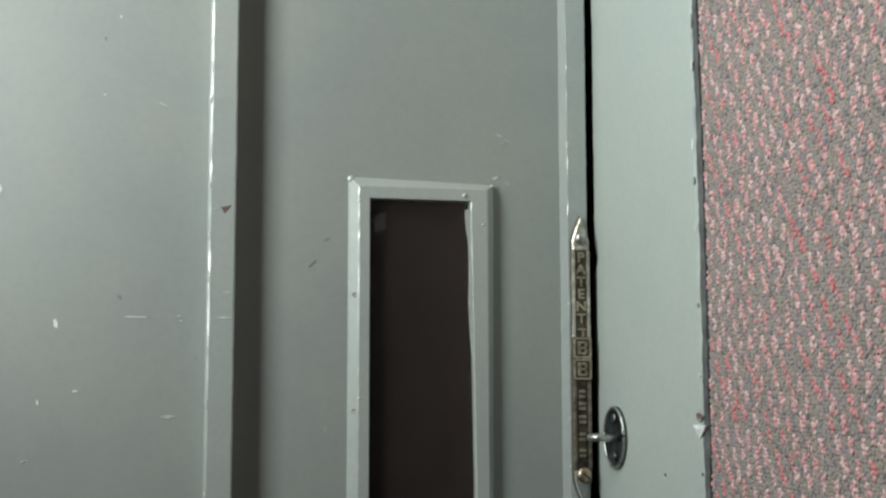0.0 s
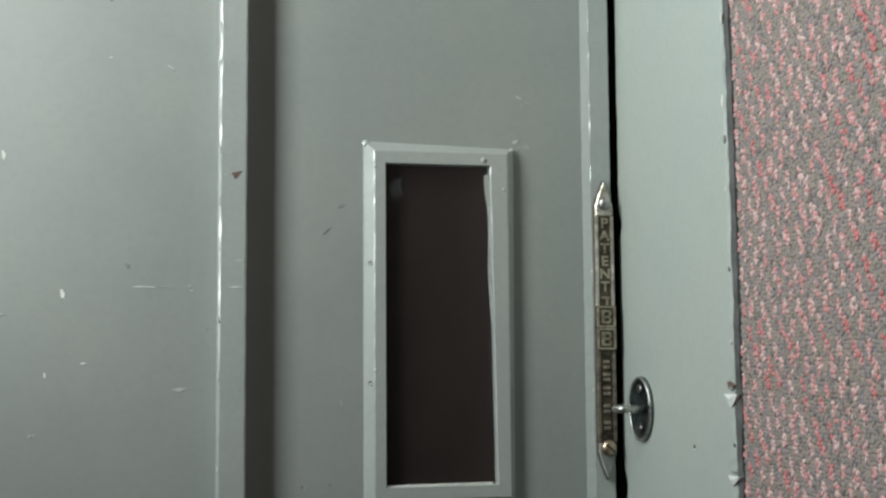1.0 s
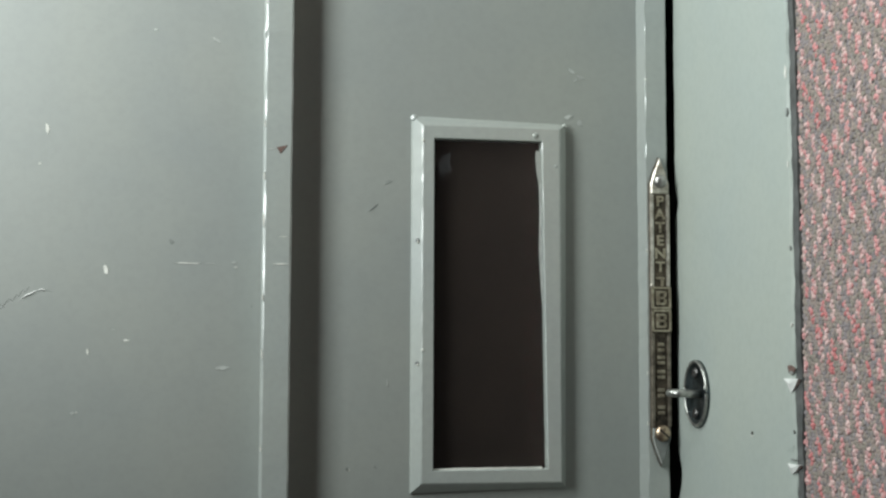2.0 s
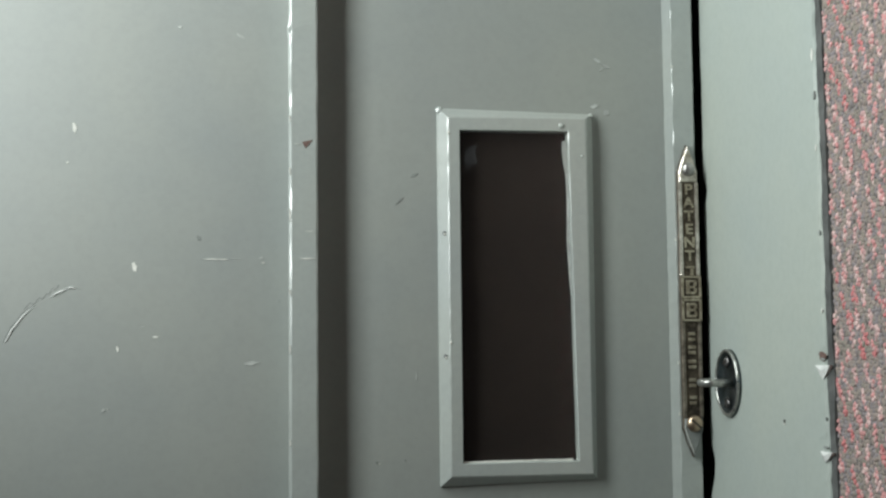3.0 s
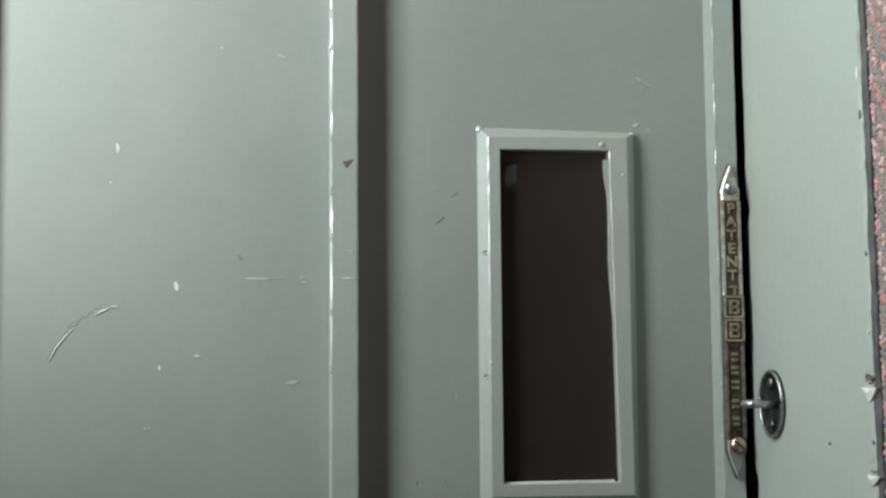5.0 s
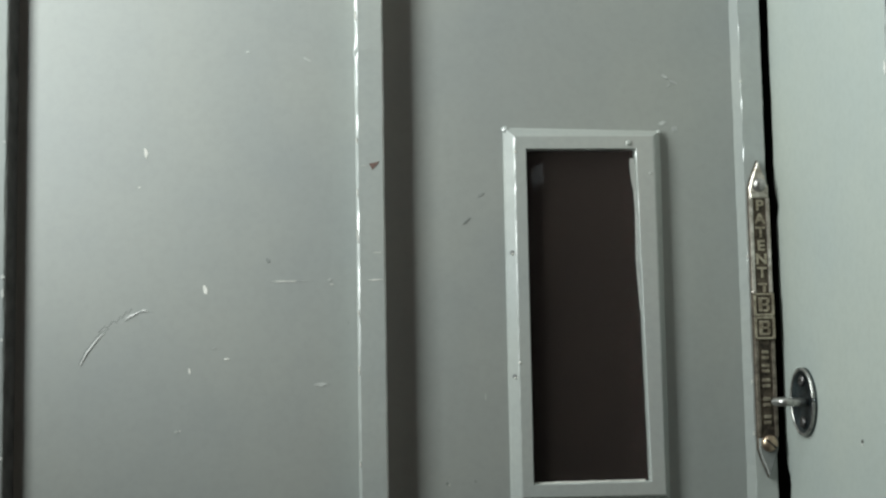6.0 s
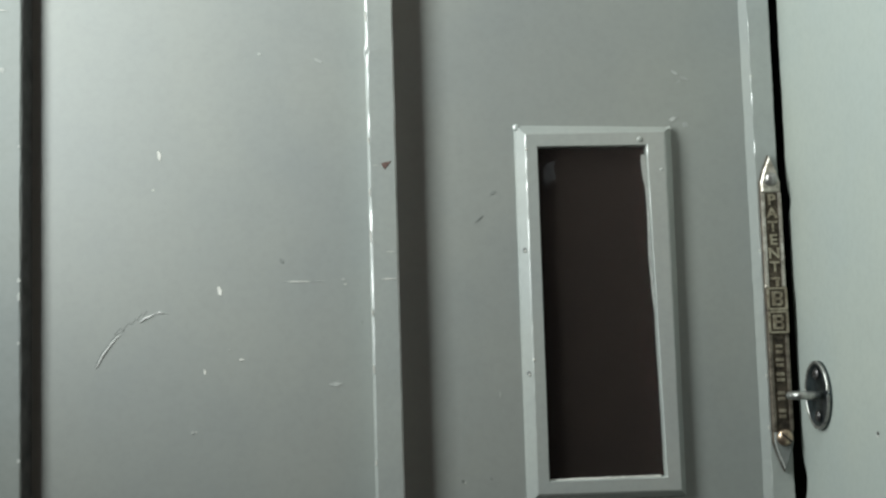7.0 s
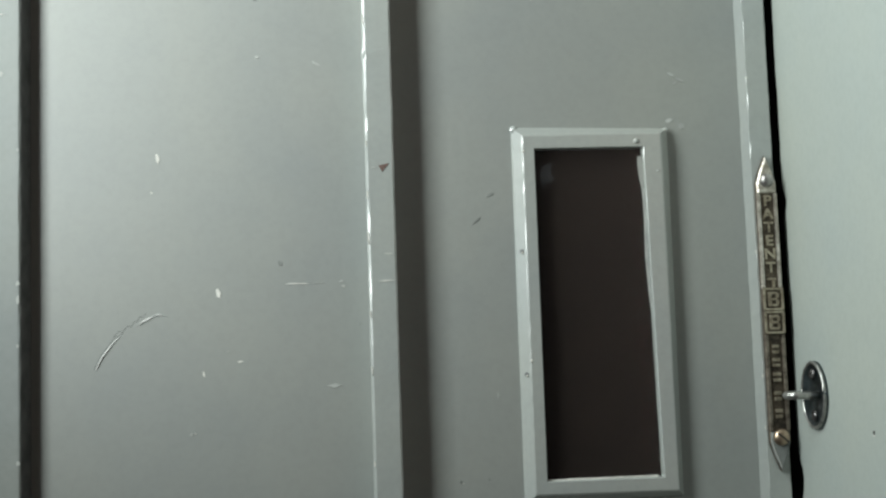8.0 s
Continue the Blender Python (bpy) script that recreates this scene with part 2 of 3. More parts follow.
# ---- the door ----
PY = 0.010          # face of the recessed panels
FY = -0.007         # face of the stile
SF = -0.009         # face of the strip
door = thing("door_1", (-0.08, 0.012, 0.02), "closed grey painted panelled cupboard door with small window", "door", kind="structure")
left_panel = part("panel", box(-0.3199, -0.105, PY, PY + 0.014, 0.02, 2.05), PANEL, door, "flat grey panel with scratches and a curved dent")
bm = bmesh.new()
for x0, x1, z0, z1 in ((-0.095, -0.002, 0.02, 2.05), (0.078, 0.146, 0.02, 2.05), (-0.002, 0.078, 0.02, 1.187), (-0.002, 0.078, 1.403, 2.05)):
    bmesh.ops.create_cube(bm, size=1, matrix=Matrix.Translation(((x0 + x1) / 2, PY + 0.007, (z0 + z1) / 2)) @ Matrix.Diagonal((x1 - x0, 0.014, z1 - z0, 1)))
bmesh.ops.remove_doubles(bm, verts=bm.verts, dist=1e-5)
right_panel = part("panel", bm, PANEL, door, "flat grey panel with a window cut through")
strip = part("strip", upright([(-0.1091, PY + 0.004), (-0.1091, SF + 0.0020), (-0.1086, SF + 0.0007), (-0.1075, SF), (-0.0925, SF), (-0.0917, SF + 0.0004), (-0.0913, SF + 0.0012), (-0.0913, PY + 0.004)], 0.02, 2.05, 0.00022, 11,
                              ((1, 1.462, 0.004, -0.0010, 0), (2, 1.462, 0.004, -0.0010, -0.0003), (3, 1.462, 0.004, 0.0008, -0.0003), (1, 1.440, 0.012, -0.0005, 0))),
             TRIM, door, "upright strip with a thick worn paint edge")
stile = part("stile", upright([(0.1388, PY + 0.02), (0.1392, FY + 0.0002), (0.1394, FY), (0.1530, FY), (0.1537, FY + 0.0008), (0.1537, PY + 0.02)], 0.02, 2.05, 0.0004, 17), TRIM, door, "narrow closing stile with lit edge")
part("top_rail", box(-0.318, 0.154, FY + 0.001, PY + 0.012, 1.96, 2.052, 0.001), TRIM, door)
part("bottom_rail", box(-0.318, 0.154, FY + 0.001, PY + 0.012, 0.018, 0.14, 0.001), TRIM, door)
# added backing: stands in for the dark seen through the glass
part("backing_board", box(-0.0018, 0.0778, 0.0105, 0.0155, 1.1875, 1.4025), BROWN, door, "added near-black backing that makes the pane look dark")
# dark grey strip behind the gap beside the stile
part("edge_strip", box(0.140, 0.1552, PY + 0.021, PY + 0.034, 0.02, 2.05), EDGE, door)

# paint scars on the left panel: x, z, width, height, turn, material
SCARS_L = ((-0.241, 1.401, .0030, .0095, 12, CHIP_PALE), (-0.245, 1.379, .0020, .0020, 0, CHIP_PALE), (-0.204, 1.314, .0036, .0088, 18, CHIP_PALE),
           (-0.154, 1.3187, .0200, .0011, 0, CHIP_PALE), (-0.126, 1.3195, .0045, .0022, 10, CHIP_DULL), (-0.125, 1.3165, .0030, .0016, 0, CHIP_PALE),
           (-0.2138, 1.2635, .0022, .0052, 8, CHIP_PALE), (-0.191, 1.2705, .0048, .0018, 5, CHIP_PALE), (-0.132, 1.2535, .0105, .0032, 4, CHIP_DULL),
           (-0.222, 1.226, .0030, .0026, 0, CHIP_DULL), (-0.2195, 1.2265, .0014, .0014, 0, CHIP_PALE), (-0.177, 1.466, .0030, .0020, 0, CHIP_DULL), (-0.139, 1.461, .0075, .0030, -30, CHIP_DULL),
           (-0.165, 1.332, .0035, .0045, 30, SMUDGE), (-0.115, 1.292, .0013, .0020, 0, SMUDGE), (-0.178, 1.504, .0028, .0028, 0, SMUDGE),
           (-0.141, 1.3188, .009, .0006, 0, CHIP_DULL), (-0.168, 1.5195, .003, .003, 0, CHIP_DULL), (-0.199, 1.277, .0035, .0007, 12, CHIP_DULL))
for k, (x, z, w, h, a, mat) in enumerate(SCARS_L):
    part("smudge" if mat is SMUDGE else "paint_chip", blob(x, z, w, h, a, 100 + k, PY), mat, left_panel)
# the curved ridge where the paint has been dented
KINKS = ((-0.2814, 1.2655), (-0.2803, 1.2690), (-0.2765, 1.2765), (-0.2680, 1.2870), (-0.2570, 1.2930), (-0.2500, 1.2985), (-0.2425, 1.3018), (-0.2370, 1.3005), (-0.2325, 1.2985))
ridge = []
for (x0, z0), (x1, z1) in zip(KINKS, KINKS[1:]):
    for i in range(6):
        f = i / 6
        x = x0 + (x1 - x0) * f
        ridge.append((x, PY + 0.0002, z0 + (z1 - z0) * f + 0.0006 * noise.noise(Vector((x * 260, 2, 3)))))
part("dent_ridge", tube(ridge, lambda f: 0.0001 + 0.00034 * abs(math.sin(2 * math.pi * f)) ** 0.7, 8), PANEL, left_panel, smooth=True)
# white strokes: pale scratches, and the ridge's highlights put into colour
for a, b in ((5, 20), (27, 35), (35, 40)):
    part("scratch_and_glint", tube([(x + 0.0003, y - 0.0005, z - 0.0003) for x, y, z in ridge[a:b]], lambda f: 0.0002 + 0.00035 * math.sin(math.pi * f), 6), PLASTER, left_panel)
part("scratch_and_glint", tube([(x - 0.0016, y, z + 0.0022 + 0.0011 * (i % 3 - 1)) for i, (x, y, z) in enumerate(ridge[18:33])], 0.00032, 6), GREASE, left_panel)
part("scratch_and_glint", tube([(x - 0.0006, y, z + 0.0008) for x, y, z in ridge[3:22]], 0.00032, 6), GREASE, left_panel)

SCARS_R = ((0.094, 1.4505, .0060, .0026, -38, CHIP_DULL), (0.0995, 1.4468, .0075, .0024, -25, CHIP_DULL), (0.0965, 1.4445, .0045, .0020, 30, CHIP_DULL), (0.0995, 1.4158, .0052, .0050, -30, CHIP_DULL), (0.0915, 1.4195, .0075, .0030, 15, CHIP_DULL),
           (-0.029, 1.373, .0065, .0028, 25, SMUDGE), (-0.0385, 1.356, .0080, .0016, 42, SMUDGE), (-0.0285, 1.244, .0013, .0055, 0, CHIP_DULL),
           (-0.054, 1.190, .0026, .0028, 0, SMUDGE), (-0.0525, 1.1892, .0012, .0014, 0, CHIP_PALE), (-0.036, 1.191, .0018, .0022, 0, SMUDGE))
for k, (x, z, w, h, a, mat) in enumerate(SCARS_R):
    part("smudge" if mat is SMUDGE else "paint_chip", blob(x, z, w, h, a, 200 + k, PY), mat, right_panel)

# scars on the strip and the stile
part("paint_chip", blob(-0.0982, 1.3896, .0098, .0062, 32, 301, SF, n=3, rag=0.12), CHIP_WOOD, strip, "bare brown wood chip")
part("paint_chip", blob(-0.1042, 1.3892, .0052, .0013, 0, 302, SF), CHIP_DULL, strip)
part("scratch_and_glint", blob(-0.0965, 1.3348, .0075, .0008, 0, 303, SF), CHIP_PALE, strip)
part("scratch_and_glint", blob(-0.0980, 1.3178, .0120, .0010, 2, 304, SF), CHIP_PALE, strip)
for k, z in enumerate((1.4435, 1.2505, 1.330, 1.218)):
    part("paint_chip", blob(0.1393, z, .0018, .0022 + .0012 * (k % 2), 0, 310 + k, FY), CHIP_PALE, stile)
for k, z in enumerate((1.405, 1.372, 1.345, 1.297, 1.262, 1.485, 1.205)):
    part("paint_chip", blob(-0.1085, z, .0013, .005 + 0.003 * (k % 3), 3, 330 + k, SF + 0.0001), CHIP_PALE, strip)

# ---- the small window in the door ----
OUT = ((-0.0140, 1.4165), (0.0890, 1.4140), (0.0880, 1.1765), (-0.0140, 1.1742))      # outer corners
INN = ((0.0, 1.4012), (0.0712, 1.4012), (0.0748, 1.1890), (0.0, 1.1890))              # inner corners
BEV = (0.45, 0.32, 0.32, 0.45)                                                                            # share of the width that is bevelled, corner by corner
win = part("window_frame", box(-0.0015, 0.0003, PY - 0.0005, PY + 0.001, 1.3995, 1.4003), TRIM, door, "bevelled pale grey painted window moulding")
for k in range(4):
    a, b, c, d = OUT[k], OUT[(k + 1) % 4], INN[k], INN[(k + 1) % 4]
    rings, steps = [], 60 if k % 2 else 28
    for i in range(steps + 1):
        f = i / steps
        o = (a[0] + (b[0] - a[0]) * f, a[1] + (b[1] - a[1]) * f)
        n = (c[0] + (d[0] - c[0]) * f, c[1] + (d[1] - c[1]) * f)
        bev = BEV[k] + (BEV[(k + 1) % 4] - BEV[k]) * f
        ring = []
        for s, (u, y) in enumerate(((0.0, PY + 0.002), (0.0, PY - 0.0018), (0.07, PY - 0.0031), (bev - 0.04, 0.0025), (bev + 0.03, 0.0020), (0.97, 0.0020), (1.0, 0.0026), (1.0, PY + 0.002))):
            e = 0 if i in (0, steps) else 1
            u += e * 0.010 * noise.noise(Vector((k * 9 + s * 3.7, f * steps * 0.35, 1)))
            ring.append((o[0] + (n[0] - o[0]) * u, y + e * 0.00012 * noise.noise(Vector((k * 5 + s, f * steps * 0.5, 8))), o[1] + (n[1] - o[1]) * u))
        rings.append(ring)
    part("moulding", loft(rings), TRIM, win)
part("pane", box(-0.0015, 0.0763, 0.0055, 0.0085, 1.1885, 1.4015), GLASS, win, "clear pane over an added dark backing").visible_shadow = False
part("pin", dome((0.0668, 0.0022, 1.4050), 0.0019, 0.0013, (0, -1, 0)), TRIM, win, "painted-over pin head", True)
part("pin", dome((0.0805, 0.0022, 1.3850), 0.0012, 0.0006, (0, -1, 0)), TRIM, win, smooth=True)
for z in (1.335, 1.2565):
    part("pin_hole", dome((-0.0105, 0.0041, z), 0.0014, 0.0007, (-0.6, -1, 0)), GREASE, win)
    part("paint_chip", dome((-0.0101, 0.0037, z - 0.0009), 0.0008, 0.0008, (-0.6, -1, 0)), CHIP_PALE, win)
for z in (1.3995, 1.265):
    part("paint_chip", dome((-0.0072, 0.0021, z), 0.0010, 0.0006, (0, -1, 0)), CHIP_PALE, win)


for x, z, r in ((-0.0130, 1.4152, 0.0024), (0.0876, 1.4128, 0.0018)):
    part("paint_lump", dome((x, PY - 0.0026, z), r, 0.0010, (-0.4, -1, 0.4)), TRIM, win, smooth=True)


def smear(name, path, material, seed, y):
    """A ragged brush smear along a path of (x, z, half width)."""
    bm, rows, rnd = bmesh.new(), [], random.Random(seed)
    for (x0, z0, w0), (x1, z1, w1) in zip(path, path[1:]):
        for i in range(8):
            f = i / 8
            w = (w0 + (w1 - w0) * f)
            x, z = x0 + (x1 - x0) * f, z0 + (z1 - z0) * f
            d = Vector((x1 - x0, z1 - z0)).normalized()
            k = w * (1 + 0.5 * (rnd.random() - 0.5))
            rows.append([(x - d.y * k, z + d.x * k), (x + d.y * w, z - d.x * w)])
    vs = [[bm.verts.new((u, y, v)) for u, v in r] for r in rows]
    for a, b in zip(vs, vs[1:]):
        bm.faces.new((a[0], a[1], b[1], b[0]))
    ex = bmesh.ops.extrude_face_region(bm, geom=bm.faces[:])
    bmesh.ops.translate(bm, verts=[v for v in ex["geom"] if isinstance(v, bmesh.types.BMVert)], vec=(0, 0.0003, 0))
    return part(name, bm, material, win)


smear("paint_smear", [(0.0690, 1.3955, .0012), (0.0695, 1.3900, .0019), (0.0700, 1.3800, .0015), (0.0706, 1.3730, .0007)], TRIM, 5, 0.0050)
smear("paint_smear", [(0.0706, 1.3740, .0008), (0.0709, 1.3550, .0006), (0.0707, 1.3300, .0009), (0.0714, 1.3120, .0007), (0.0720, 1.2950, .0003)], CHIP_DULL, 6, 0.0049)
smear("paint_smear", [(0.0724, 1.2950, .0005), (0.0730, 1.2600, .0006), (0.0740, 1.2200, .0006), (0.0742, 1.1920, .0009)], TRIM, 7, 0.0050)
smear("paint_smear", [(0.0005, 1.1893, .0005), (0.0200, 1.1896, .0006), (0.0300, 1.1895, .0007), (0.0500, 1.1897, .0005), (0.0745, 1.1895, .0008)], CHIP_PALE, 8, 0.0050)
part("dust_smear", blob(0.0070, 1.3830, .011, .026, -8, 55, 0.0049, thick=0.0002), DUST, win)

# ---- the lettered metal plate on the stile ----
PX, PB = 0.1470, FY                       # middle of the plate, face it lies on
Z_TOP, Z_LOW = 1.3915, 1.1905
plate = thing("lock_plate", (PX, FY, 1.29), "long worn metal plate with pointed ends and raised lettering", "lock plate")


def outline(inset):
    w = 0.0066 - inset
    s, tip = 0.018, inset * 1.7
    return [(PX, Z_TOP - tip), (PX + w * 0.62, Z_TOP - s * 0.55), (PX + w, Z_TOP - s), (PX + w, Z_LOW + s), (PX + w * 0.62, Z_LOW + s * 0.55), (PX, Z_LOW + tip),
            (PX - w * 0.62, Z_LOW + s * 0.55), (PX - w, Z_LOW + s), (PX - w, Z_TOP - s), (PX - w * 0.62, Z_TOP - s * 0.55)]


part("plate_body", loft([[(x, y, z) for x, z in outline(i)] for y, i in ((PB + 0.001, 0), (PB - 0.0022, 0), (PB - 0.0030, 0.0007))]), FIELD, plate, "tarnished brown plate")
for s in (-1, 1):
    for z0, z1, rim_metal in ((1.3065, 1.3668, NICKEL), (1.2160, 1.2765, DULL_RIM)):
        part("rim", box(PX + s * 0.0054 - 0.0011, PX + s * 0.0054 + 0.0011, PB - 0.0041, PB - 0.0025, z0, z1, 0.0004), rim_metal, plate)
part("point", loft([[(x, y, z) for x, z in ((PX, Z_TOP - 0.0008 - i * 1.6), (PX + 0.0040 - i, Z_TOP - 0.0100), (PX + 0.0064 - i, Z_TOP - 0.0180), (PX + 0.0062 - i, Z_TOP - 0.0245 + i), (PX - 0.0062 + i, Z_TOP - 0.0245 + i), (PX - 0.0064 + i, Z_TOP - 0.0180), (PX - 0.0040 + i, Z_TOP - 0.0100))]
                         for y, i in ((PB - 0.0025, 0), (PB - 0.0036, 0.0002), (PB - 0.0043, 0.0011))]), NICKEL, plate, "bright worn pointed end")
part("point", loft([[(x, y, z) for x, z in ((PX, Z_LOW + 0.0008 + i * 1.6), (PX - 0.0040 + i, Z_LOW + 0.0100), (PX - 0.0062 + i, Z_LOW + 0.0180), (PX - 0.0060 + i, Z_LOW + 0.0250 - i), (PX + 0.0060 - i, Z_LOW + 0.0250 - i), (PX + 0.0062 - i, Z_LOW + 0.0180), (PX + 0.0040 - i, Z_LOW + 0.0100))]
                         for y, i in ((PB - 0.0025, 0), (PB - 0.0034, 0.0002), (PB - 0.0040, 0.0010))]), SMUDGE, plate, "dull pointed end under grey paint")
part("paint_chip", tube([(PX - 0.0060, PB - 0.0040, 1.2105), (PX - 0.0044, PB - 0.0041, 1.2040), (PX - 0.0014, PB - 0.0040, 1.1962), (PX - 0.0006, PB - 0.0038, 1.1930)], 0.00025, 6), CHIP_PALE, plate)
part("screw", dome((PX + 0.0002, PB - 0.0041, 1.3752), 0.0046, 0.0038, (0, -1, 0)), STEEL, plate, "round worn steel screw head", True)
screw("screw", (PX + 0.0004, PB - 0.0039, 1.2120), 0.0054, 0.0038, (0, -1, 0), -40, COPPER, plate, "round coppery slotted screw head")
part("boss", dome((PX - 0.0058, PB - 0.0038, 1.3068), 0.0016, 0.0014, (0, -1, 0)), NICKEL, plate, smooth=True)

# the raised word, one letter above another
for k, ch in enumerate("PATENT"):
    cu = bpy.data.curves.new("letter", "FONT")
    cu.body, cu.size, cu.extrude, cu.align_x, cu.align_y = ch, 0.0092, 0.0007, "CENTER", "CENTER"
    cu.offset = 0.00022
    tmp = bpy.data.objects.new("letter", cu)
    me = bpy.data.meshes.new_from_object(tmp)
    me.transform(Matrix.Translation((0, PB - 0.0034 - FY, 1.3620 - 0.0086 * k - 1.29)) @ pose(0, 0, 0, 90, 0, 0) @ Matrix.Diagonal((1.12, 1, 1, 1)))
    me.materials.clear()
    me.materials.append(BRASS)
    letter = new("letter", me)
    letter.parent = plate
    bpy.data.objects.remove(tmp)


def glyph_bar(z, h, w, dx=0.0):
    part("worn_mark", box(PX + dx - w / 2, PX + dx + w / 2, PB - 0.0040, PB - 0.0026, z - h / 2, z + h / 2, 0.0003), BRASS, plate)


glyph_bar(1.3118, 0.0016, 0.0060)
glyph_bar(1.3090, 0.0046, 0.0018, 0.0012)
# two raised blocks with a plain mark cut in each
for z in (1.2990, 1.2842):
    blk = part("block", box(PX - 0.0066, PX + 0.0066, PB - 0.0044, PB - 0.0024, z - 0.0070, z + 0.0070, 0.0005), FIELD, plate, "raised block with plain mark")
    for x0, x1, z0, z1 in ((-0.0066, -0.0050, -0.0070, 0.0070), (0.0050, 0.0066, -0.0070, 0.0070), (-0.0066, 0.0066, 0.0058, 0.0072), (-0.0066, 0.0066, -0.0072, -0.0058), (-0.0036, -0.0012, -0.0046, 0.0046),
                           (-0.0012, 0.0026, 0.0031, 0.0046), (-0.0012, 0.0026, -0.0046, -0.0031), (-0.0012, 0.0026, -0.0008, 0.0008), (0.0018, 0.0036, 0.0008, 0.0038), (0.0018, 0.0036, -0.0038, -0.0008)):
        part("mark_bar", box(PX + x0, PX + x1, PB - 0.0054, PB - 0.0042, z + z0, z + z1, 0.0003), BRASS, blk)
# worn marks that cannot be read
for z, h, w, dx in [(z + d, 0.0021, w, 0) for z, w in ((1.2672, .0042), (1.2588, .0048), (1.2496, .0050), (1.2378, .0046), (1.2268, .0044)) for d in (-.0018, .0018)]:
    glyph_bar(z, h, w, dx)

# ---- the painted board on the side wall, and the staple on it ----
BX = 0.160
board = structure("side_board", upright([(X_R + 0.0005, -0.0030), (BX + 0.0010, -0.0030), (BX + 0.0003, -0.0036), (BX, -0.0046), (BX, -0.013), (BX, -0.060), (BX, -0.120), (BX, -0.161), (BX, -0.1695), (BX + 0.0006, -0.1712), (BX + 0.0016, -0.1720), (X_R + 0.0005, -0.1722)], 0, 2.5, 0.00035, 23,
                                        ((1, 1.362, 0.006, 0.0006, -0.0028), (2, 1.362, 0.006, 0.0010, -0.0028), (3, 1.362, 0.006, 0.0008, -0.0028), (2, 1.185, 0.012, 0.0012, -0.0060), (3, 1.185, 0.012, 0.0010, -0.0060), (1, 1.185, 0.012, 0.0004, -0.0060),
                                         (8, 1.2545, 0.004, 0.0008, 0.002), (8, 1.212, 0.003, 0.0006, 0.0015), (9, 1.43, 0.010, -0.0006, 0.0006), *((k, 1.56, 0.12, 0, 0.0052) for k in (7, 8, 9, 10, 11))), still=(4, 5, 6, 7)),
                  BOARD, "pale green-grey painted board with chipped outer edge", "board")
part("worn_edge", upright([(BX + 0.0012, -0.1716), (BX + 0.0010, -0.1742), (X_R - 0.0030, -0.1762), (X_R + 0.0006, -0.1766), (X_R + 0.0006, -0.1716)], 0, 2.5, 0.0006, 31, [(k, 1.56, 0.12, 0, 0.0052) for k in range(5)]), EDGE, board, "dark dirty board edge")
part("nail_hole", blob(-0.1195, 1.2205, .0034, .0030, 0, 401, BX, "x", thick=0.0002), SLOT, board)
part("paint_chip", blob(-0.1195, 1.2188, .0040, .0012, 0, 402, BX, "x", thick=0.0004), CHIP_PALE, board)
part("paint_chip", blob(-0.1688, 1.2566, .0110, .0080, 15, 403, BX, "x", thick=0.0002), CHIP_WOOD, board, "bare brown wood chip")
for k, (z, h) in enumerate(((1.2486, 0.0074), (1.2058, 0.0052))):
    bm = bmesh.new()
    tri = ((-0.1605 - 0.003 * k, z + h * 0.45), (-0.1770, z + h * 0.50), (-0.1735, z - h * 0.05), (-0.1690, z - h * 0.55), (-0.1655, z - h * 0.1))
    rim = [bm.verts.new((BX - 0.0006, y, q)) for y, q in tri]
    low = [bm.verts.new((BX + 0.0012, y * 0.97 - 0.1695 * 0.03, q)) for y, q in tri]
    top = bm.verts.new((BX - 0.0016, -0.1690, z + h * 0.12))
    for a in range(5):
        b = (a + 1) % 5
        bm.faces.new((rim[a], rim[b], top))
        bm.faces.new((rim[a], low[a], low[b], rim[b]))
    bm.faces.new(low)
    part("torn_chip", bm, PLASTER, board, "white torn chip at the edge")
    part("paint_chip", blob(-0.1690, z + h * 0.9, .0060, .0022, 0, 410 + k, BX, "x", thick=0.0003), SMUDGE, board)
for k, (y, z, w, h) in enumerate(((-0.1680, 1.4135, .003, .0090), (-0.1690, 1.3920, .003, .006), (-0.1690, 1.4600, .003, .008), (-0.1700, 1.3200, .002, .004), (-0.1700, 1.2800, .002, .003), (-0.1705, 1.2250, .002, .0025), (-0.169, 1.364, .002, .005), (-0.1700, 1.486, .002, .01))):
    part("paint_chip", blob(y, z, w, h, 0, 420 + k, BX, "x", thick=0.0003), CHIP_PALE if k % 2 == 0 else SMUDGE, board)

SY, SZ = -0.0410, 1.2388
staple = thing("staple", (BX, SY, SZ), "chromed oval staple plate screwed to the painted board", "staple")


def oval(x, ry, rz, n=40):
    return [(x, SY + math.cos(2 * math.pi * k / n) * ry, SZ + math.sin(2 * math.pi * k / n) * rz) for k in range(n)]


part("oval_plate", loft([oval(BX + 0.0005, 0.0188, 0.0207), oval(BX - 0.0012, 0.0188, 0.0207), oval(BX - 0.0022, 0.0179, 0.0198), oval(BX - 0.0024, 0.0165, 0.0184), oval(BX - 0.0010, 0.0150, 0.0168), oval(BX - 0.0013, 0.002, 0.002)]), CHROME, staple, "dull oval back plate", True)
rim_pts = [Vector(p) for p in oval(BX - 0.0020, 0.0178, 0.0197)]
part("rim", tube(rim_pts + rim_pts[:2], 0.0011, 8), CHROME_RIM, staple, "bright worn rim", True)
loop = [(BX - 0.001, SY - 0.0065, SZ), (BX - 0.008, SY - 0.0065, SZ), (BX - 0.0125, SY - 0.006, SZ + 0.0002)]
loop += [(BX - 0.0135 - 0.0048 * math.sin(math.pi * i / 10), SY - 0.0062 * math.cos(math.pi * i / 10), SZ + 0.0002) for i in range(11)]
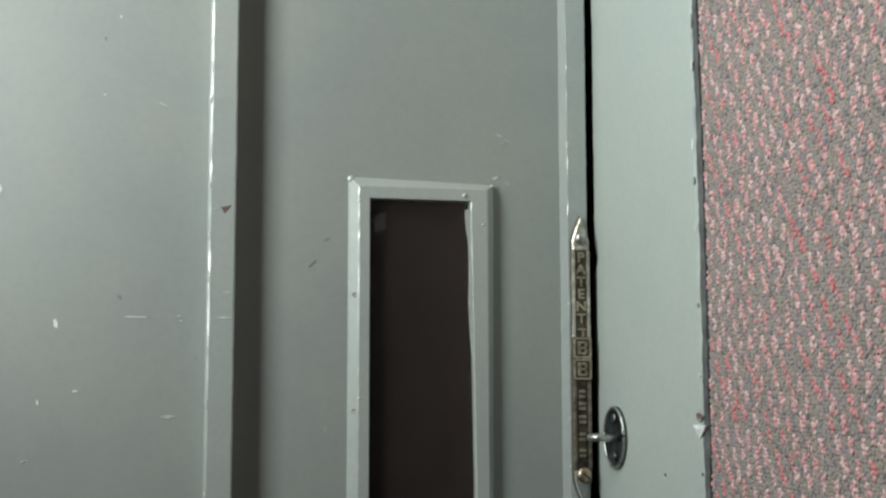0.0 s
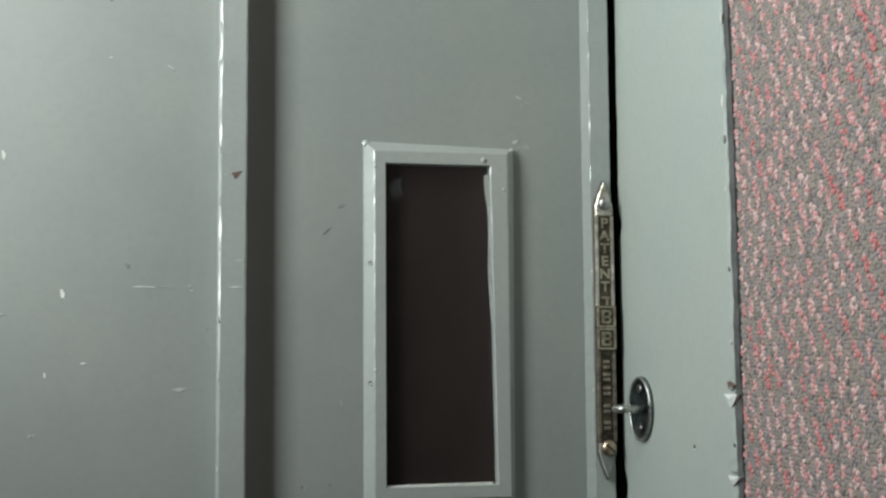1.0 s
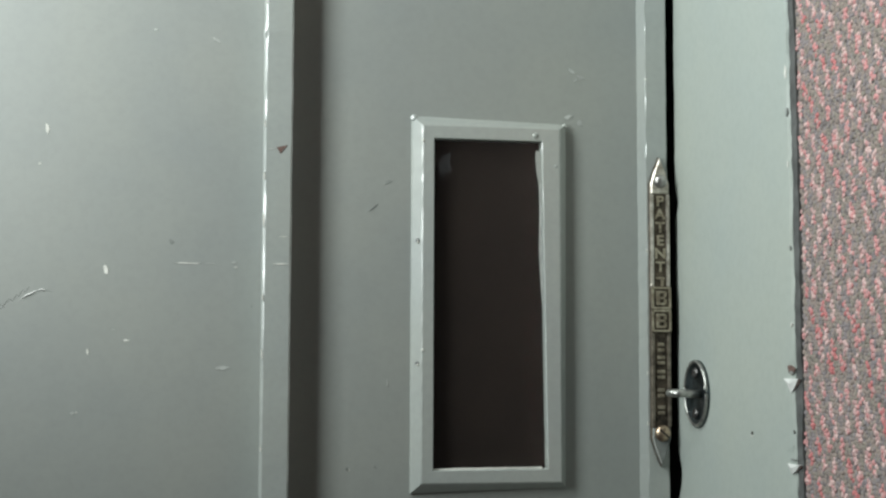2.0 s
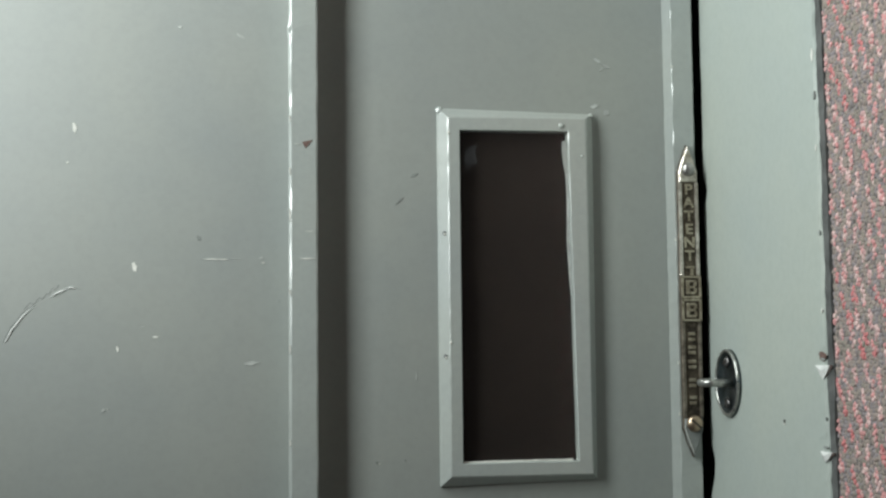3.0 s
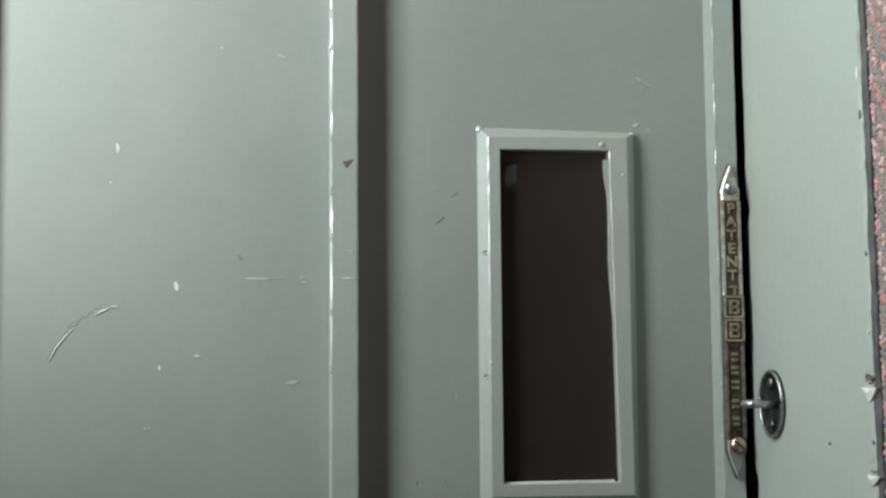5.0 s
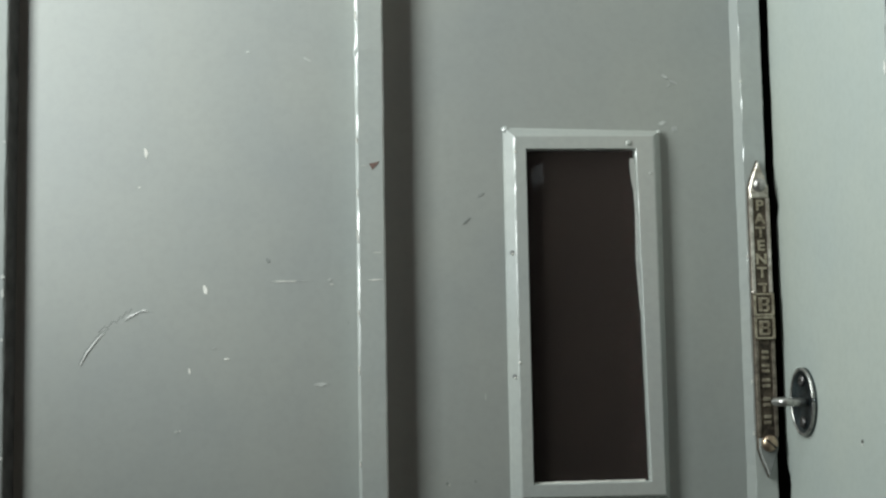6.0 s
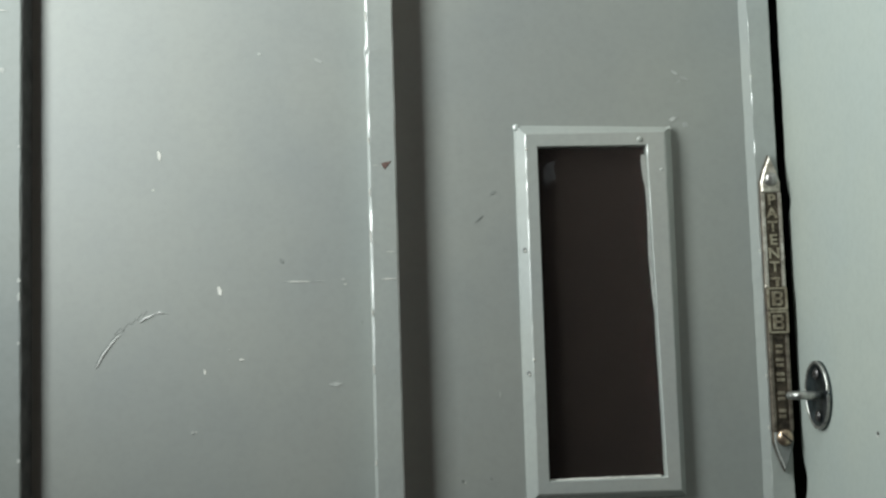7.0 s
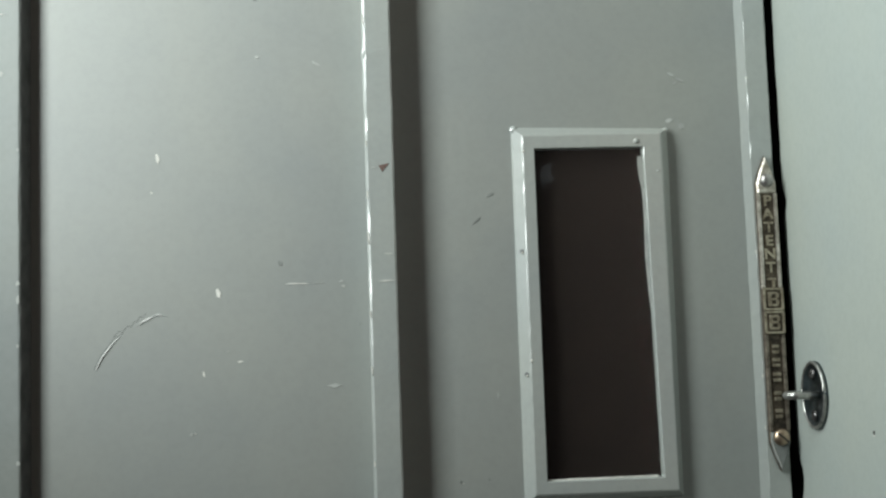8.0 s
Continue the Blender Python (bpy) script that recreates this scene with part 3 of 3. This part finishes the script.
loop += [(BX - 0.0125, SY + 0.006, SZ + 0.0002), (BX - 0.008, SY + 0.0065, SZ), (BX - 0.001, SY + 0.0065, SZ)]
part("loop", tube(loop, 0.0024, 12), CHROME_RIM, staple, "bent round metal loop", True)
for dz, k in ((0.0125, 20), (-0.0125, 70)):
    screw("screw", (BX - 0.0013, SY + 0.001, SZ + dz), 0.0036, 0.0020, (-1, 0, 0), k, PIN, staple, "round screw head")

# ---- the carpet on the side wall ----
YARN = [plain("taupe yarn", (0.235, 0.191, 0.169), 0.95, scale=500, var=0.2), plain("grey yarn", (0.193, 0.170, 0.175), 0.95, scale=500, var=0.2), plain("dark grey yarn", (0.123, 0.107, 0.103), 0.95, scale=500, var=0.2),
        plain("olive grey yarn", (0.202, 0.180, 0.152), 0.95, scale=500, var=0.2),
        plain("dull pink yarn", (0.395, 0.249, 0.242), 0.95, scale=500, var=0.2), plain("pink yarn", (0.470, 0.224, 0.220), 0.95, scale=500, var=0.2), plain("red yarn", (0.420, 0.146, 0.145), 0.95, scale=500, var=0.2), plain("pale pink yarn", (0.504, 0.353, 0.334), 0.95, scale=500, var=0.2)]
backing = plain("carpet backing", (0.185, 0.140, 0.128), 0.95, scale=700, var=0.5, bumps=1.0)
carpet = structure("wall_carpet", box(X_R - 0.0015, X_R + 0.0005, Y_B, -0.1766, 0, CEIL_Z), backing, "red, pink and grey flecked loop pile carpet covering the side wall", "carpet")


def loops_mesh():
    """Loops of yarn in staggered rows; pink flecks stand in a lattice whose colours run down along the diagonal."""
    rnd = random.Random(9)
    py, pz = 0.0015, 0.0019
    ny, nz = int(0.235 / py), int(0.50 / pz)
    colour = [[0] * nz for _ in range(ny)]
    for i in range(ny):
        for j in range(nz):
            patch = noise.noise(Vector((i * 0.16, j * 0.13, 4.0)))
            colour[i][j] = rnd.choices((0, 1, 2, 3), (4, 3 - 3 * patch, 1.0, 2 + 4 * max(-0.4, patch)))[0]
    chains = {}
    for row in range(-2, nz // 5 + 2):
        for col in range(-2, ny // 8 + 2):
            i = col * 8 + (4 if row % 2 else 0) + rnd.choice((-1, 0, 0, 0, 1))
            j = row * 5 + rnd.choice((-1, 0, 0, 1))
            chain = (col * 2 + row % 2 + row, row // 4)
            if chain not in chains:
                chains[chain] = rnd.choices(("red", "pink", "pale"), (1.4, 3.6, 3))[0]
            if rnd.random() < 0.04:
                continue
            tone = chains[chain] if rnd.random() < 0.8 else rnd.choice(("pink", "pale"))
            pick = {"red": (4, 5, 6, 6), "pink": (4, 5, 5, 7), "pale": (4, 7, 7, 5)}[tone]
            lean = rnd.choice((0.0, 0.3, 0.4)) if tone != "red" else 0.6
            length = rnd.choice((4, 5, 5, 5))
            for dj in range(length):
                for di in range(rnd.choice((2, 2, 3)) if 0 < dj < length - 1 else rnd.choice((1, 2))):
                    p, q = i + di + int(dj * lean), j - dj
                    if 0 <= p < ny and 0 <= q < nz and rnd.random() < 0.95:
                        colour[p][q] = rnd.choice(pick)
    unit = []
    for r, h in ((1.0, 0.0), (0.92, 0.55), (0.55, 0.92)):
        for k in range(6):
            a = math.pi / 3 * k
            unit.append((h, r * math.cos(a), r * math.sin(a)))
    unit.append((1.05, 0, 0))
    unit = np.array(unit)
    faces = [(6 * r + k, 6 * r + (k + 1) % 6, 6 * r + 6 + (k + 1) % 6, 6 * r + 6 + k) for r in (0, 1) for k in range(6)] + [(12 + k, 12 + (k + 1) % 6, 18) for k in range(6)]
    verts, fs, mats = [], [], []
    for i in range(ny):
        for j in range(nz):
            lit = colour[i][j] >= 4
            h = (0.0013 if lit else 0.0009) * (0.75 + 0.5 * rnd.random())
            p = unit * np.array((h, py * (0.66 + 0.25 * rnd.random()), pz * (0.70 + 0.28 * rnd.random())))
            p[:, 2] += p[:, 0] * rnd.uniform(-0.8, 0.4)
            p[:, 1] += p[:, 0] * rnd.uniform(-0.5, 0.5)
            base = len(verts)
            y = -0.1772 + 0.0052 * math.exp(-((1.11 + j * pz - 1.56) / 0.12) ** 2) - (i + 0.5 * (j % 2) + rnd.uniform(-0.3, 0.3)) * py
            z = 1.11 + (j + rnd.uniform(-0.3, 0.3)) * pz
            verts += [(X_R - 0.0012 - a, y + b, z + c) for a, b, c in p]
            fs += [tuple(base + q for q in f) for f in faces]
            mats += [colour[i][j]] * len(faces)
    me = bpy.data.meshes.new("carpet_pile")
    me.from_pydata(verts, [], fs)
    for m in YARN:
        me.materials.append(m)
    me.polygons.foreach_set("material_index", mats)
    me.polygons.foreach_set("use_smooth", [True] * len(mats))
    me.update()
    return me


pile = tagged(new("carpet_pile", loops_mesh()), "flecked wool loops", kind="stuff")
pile.parent = carpet
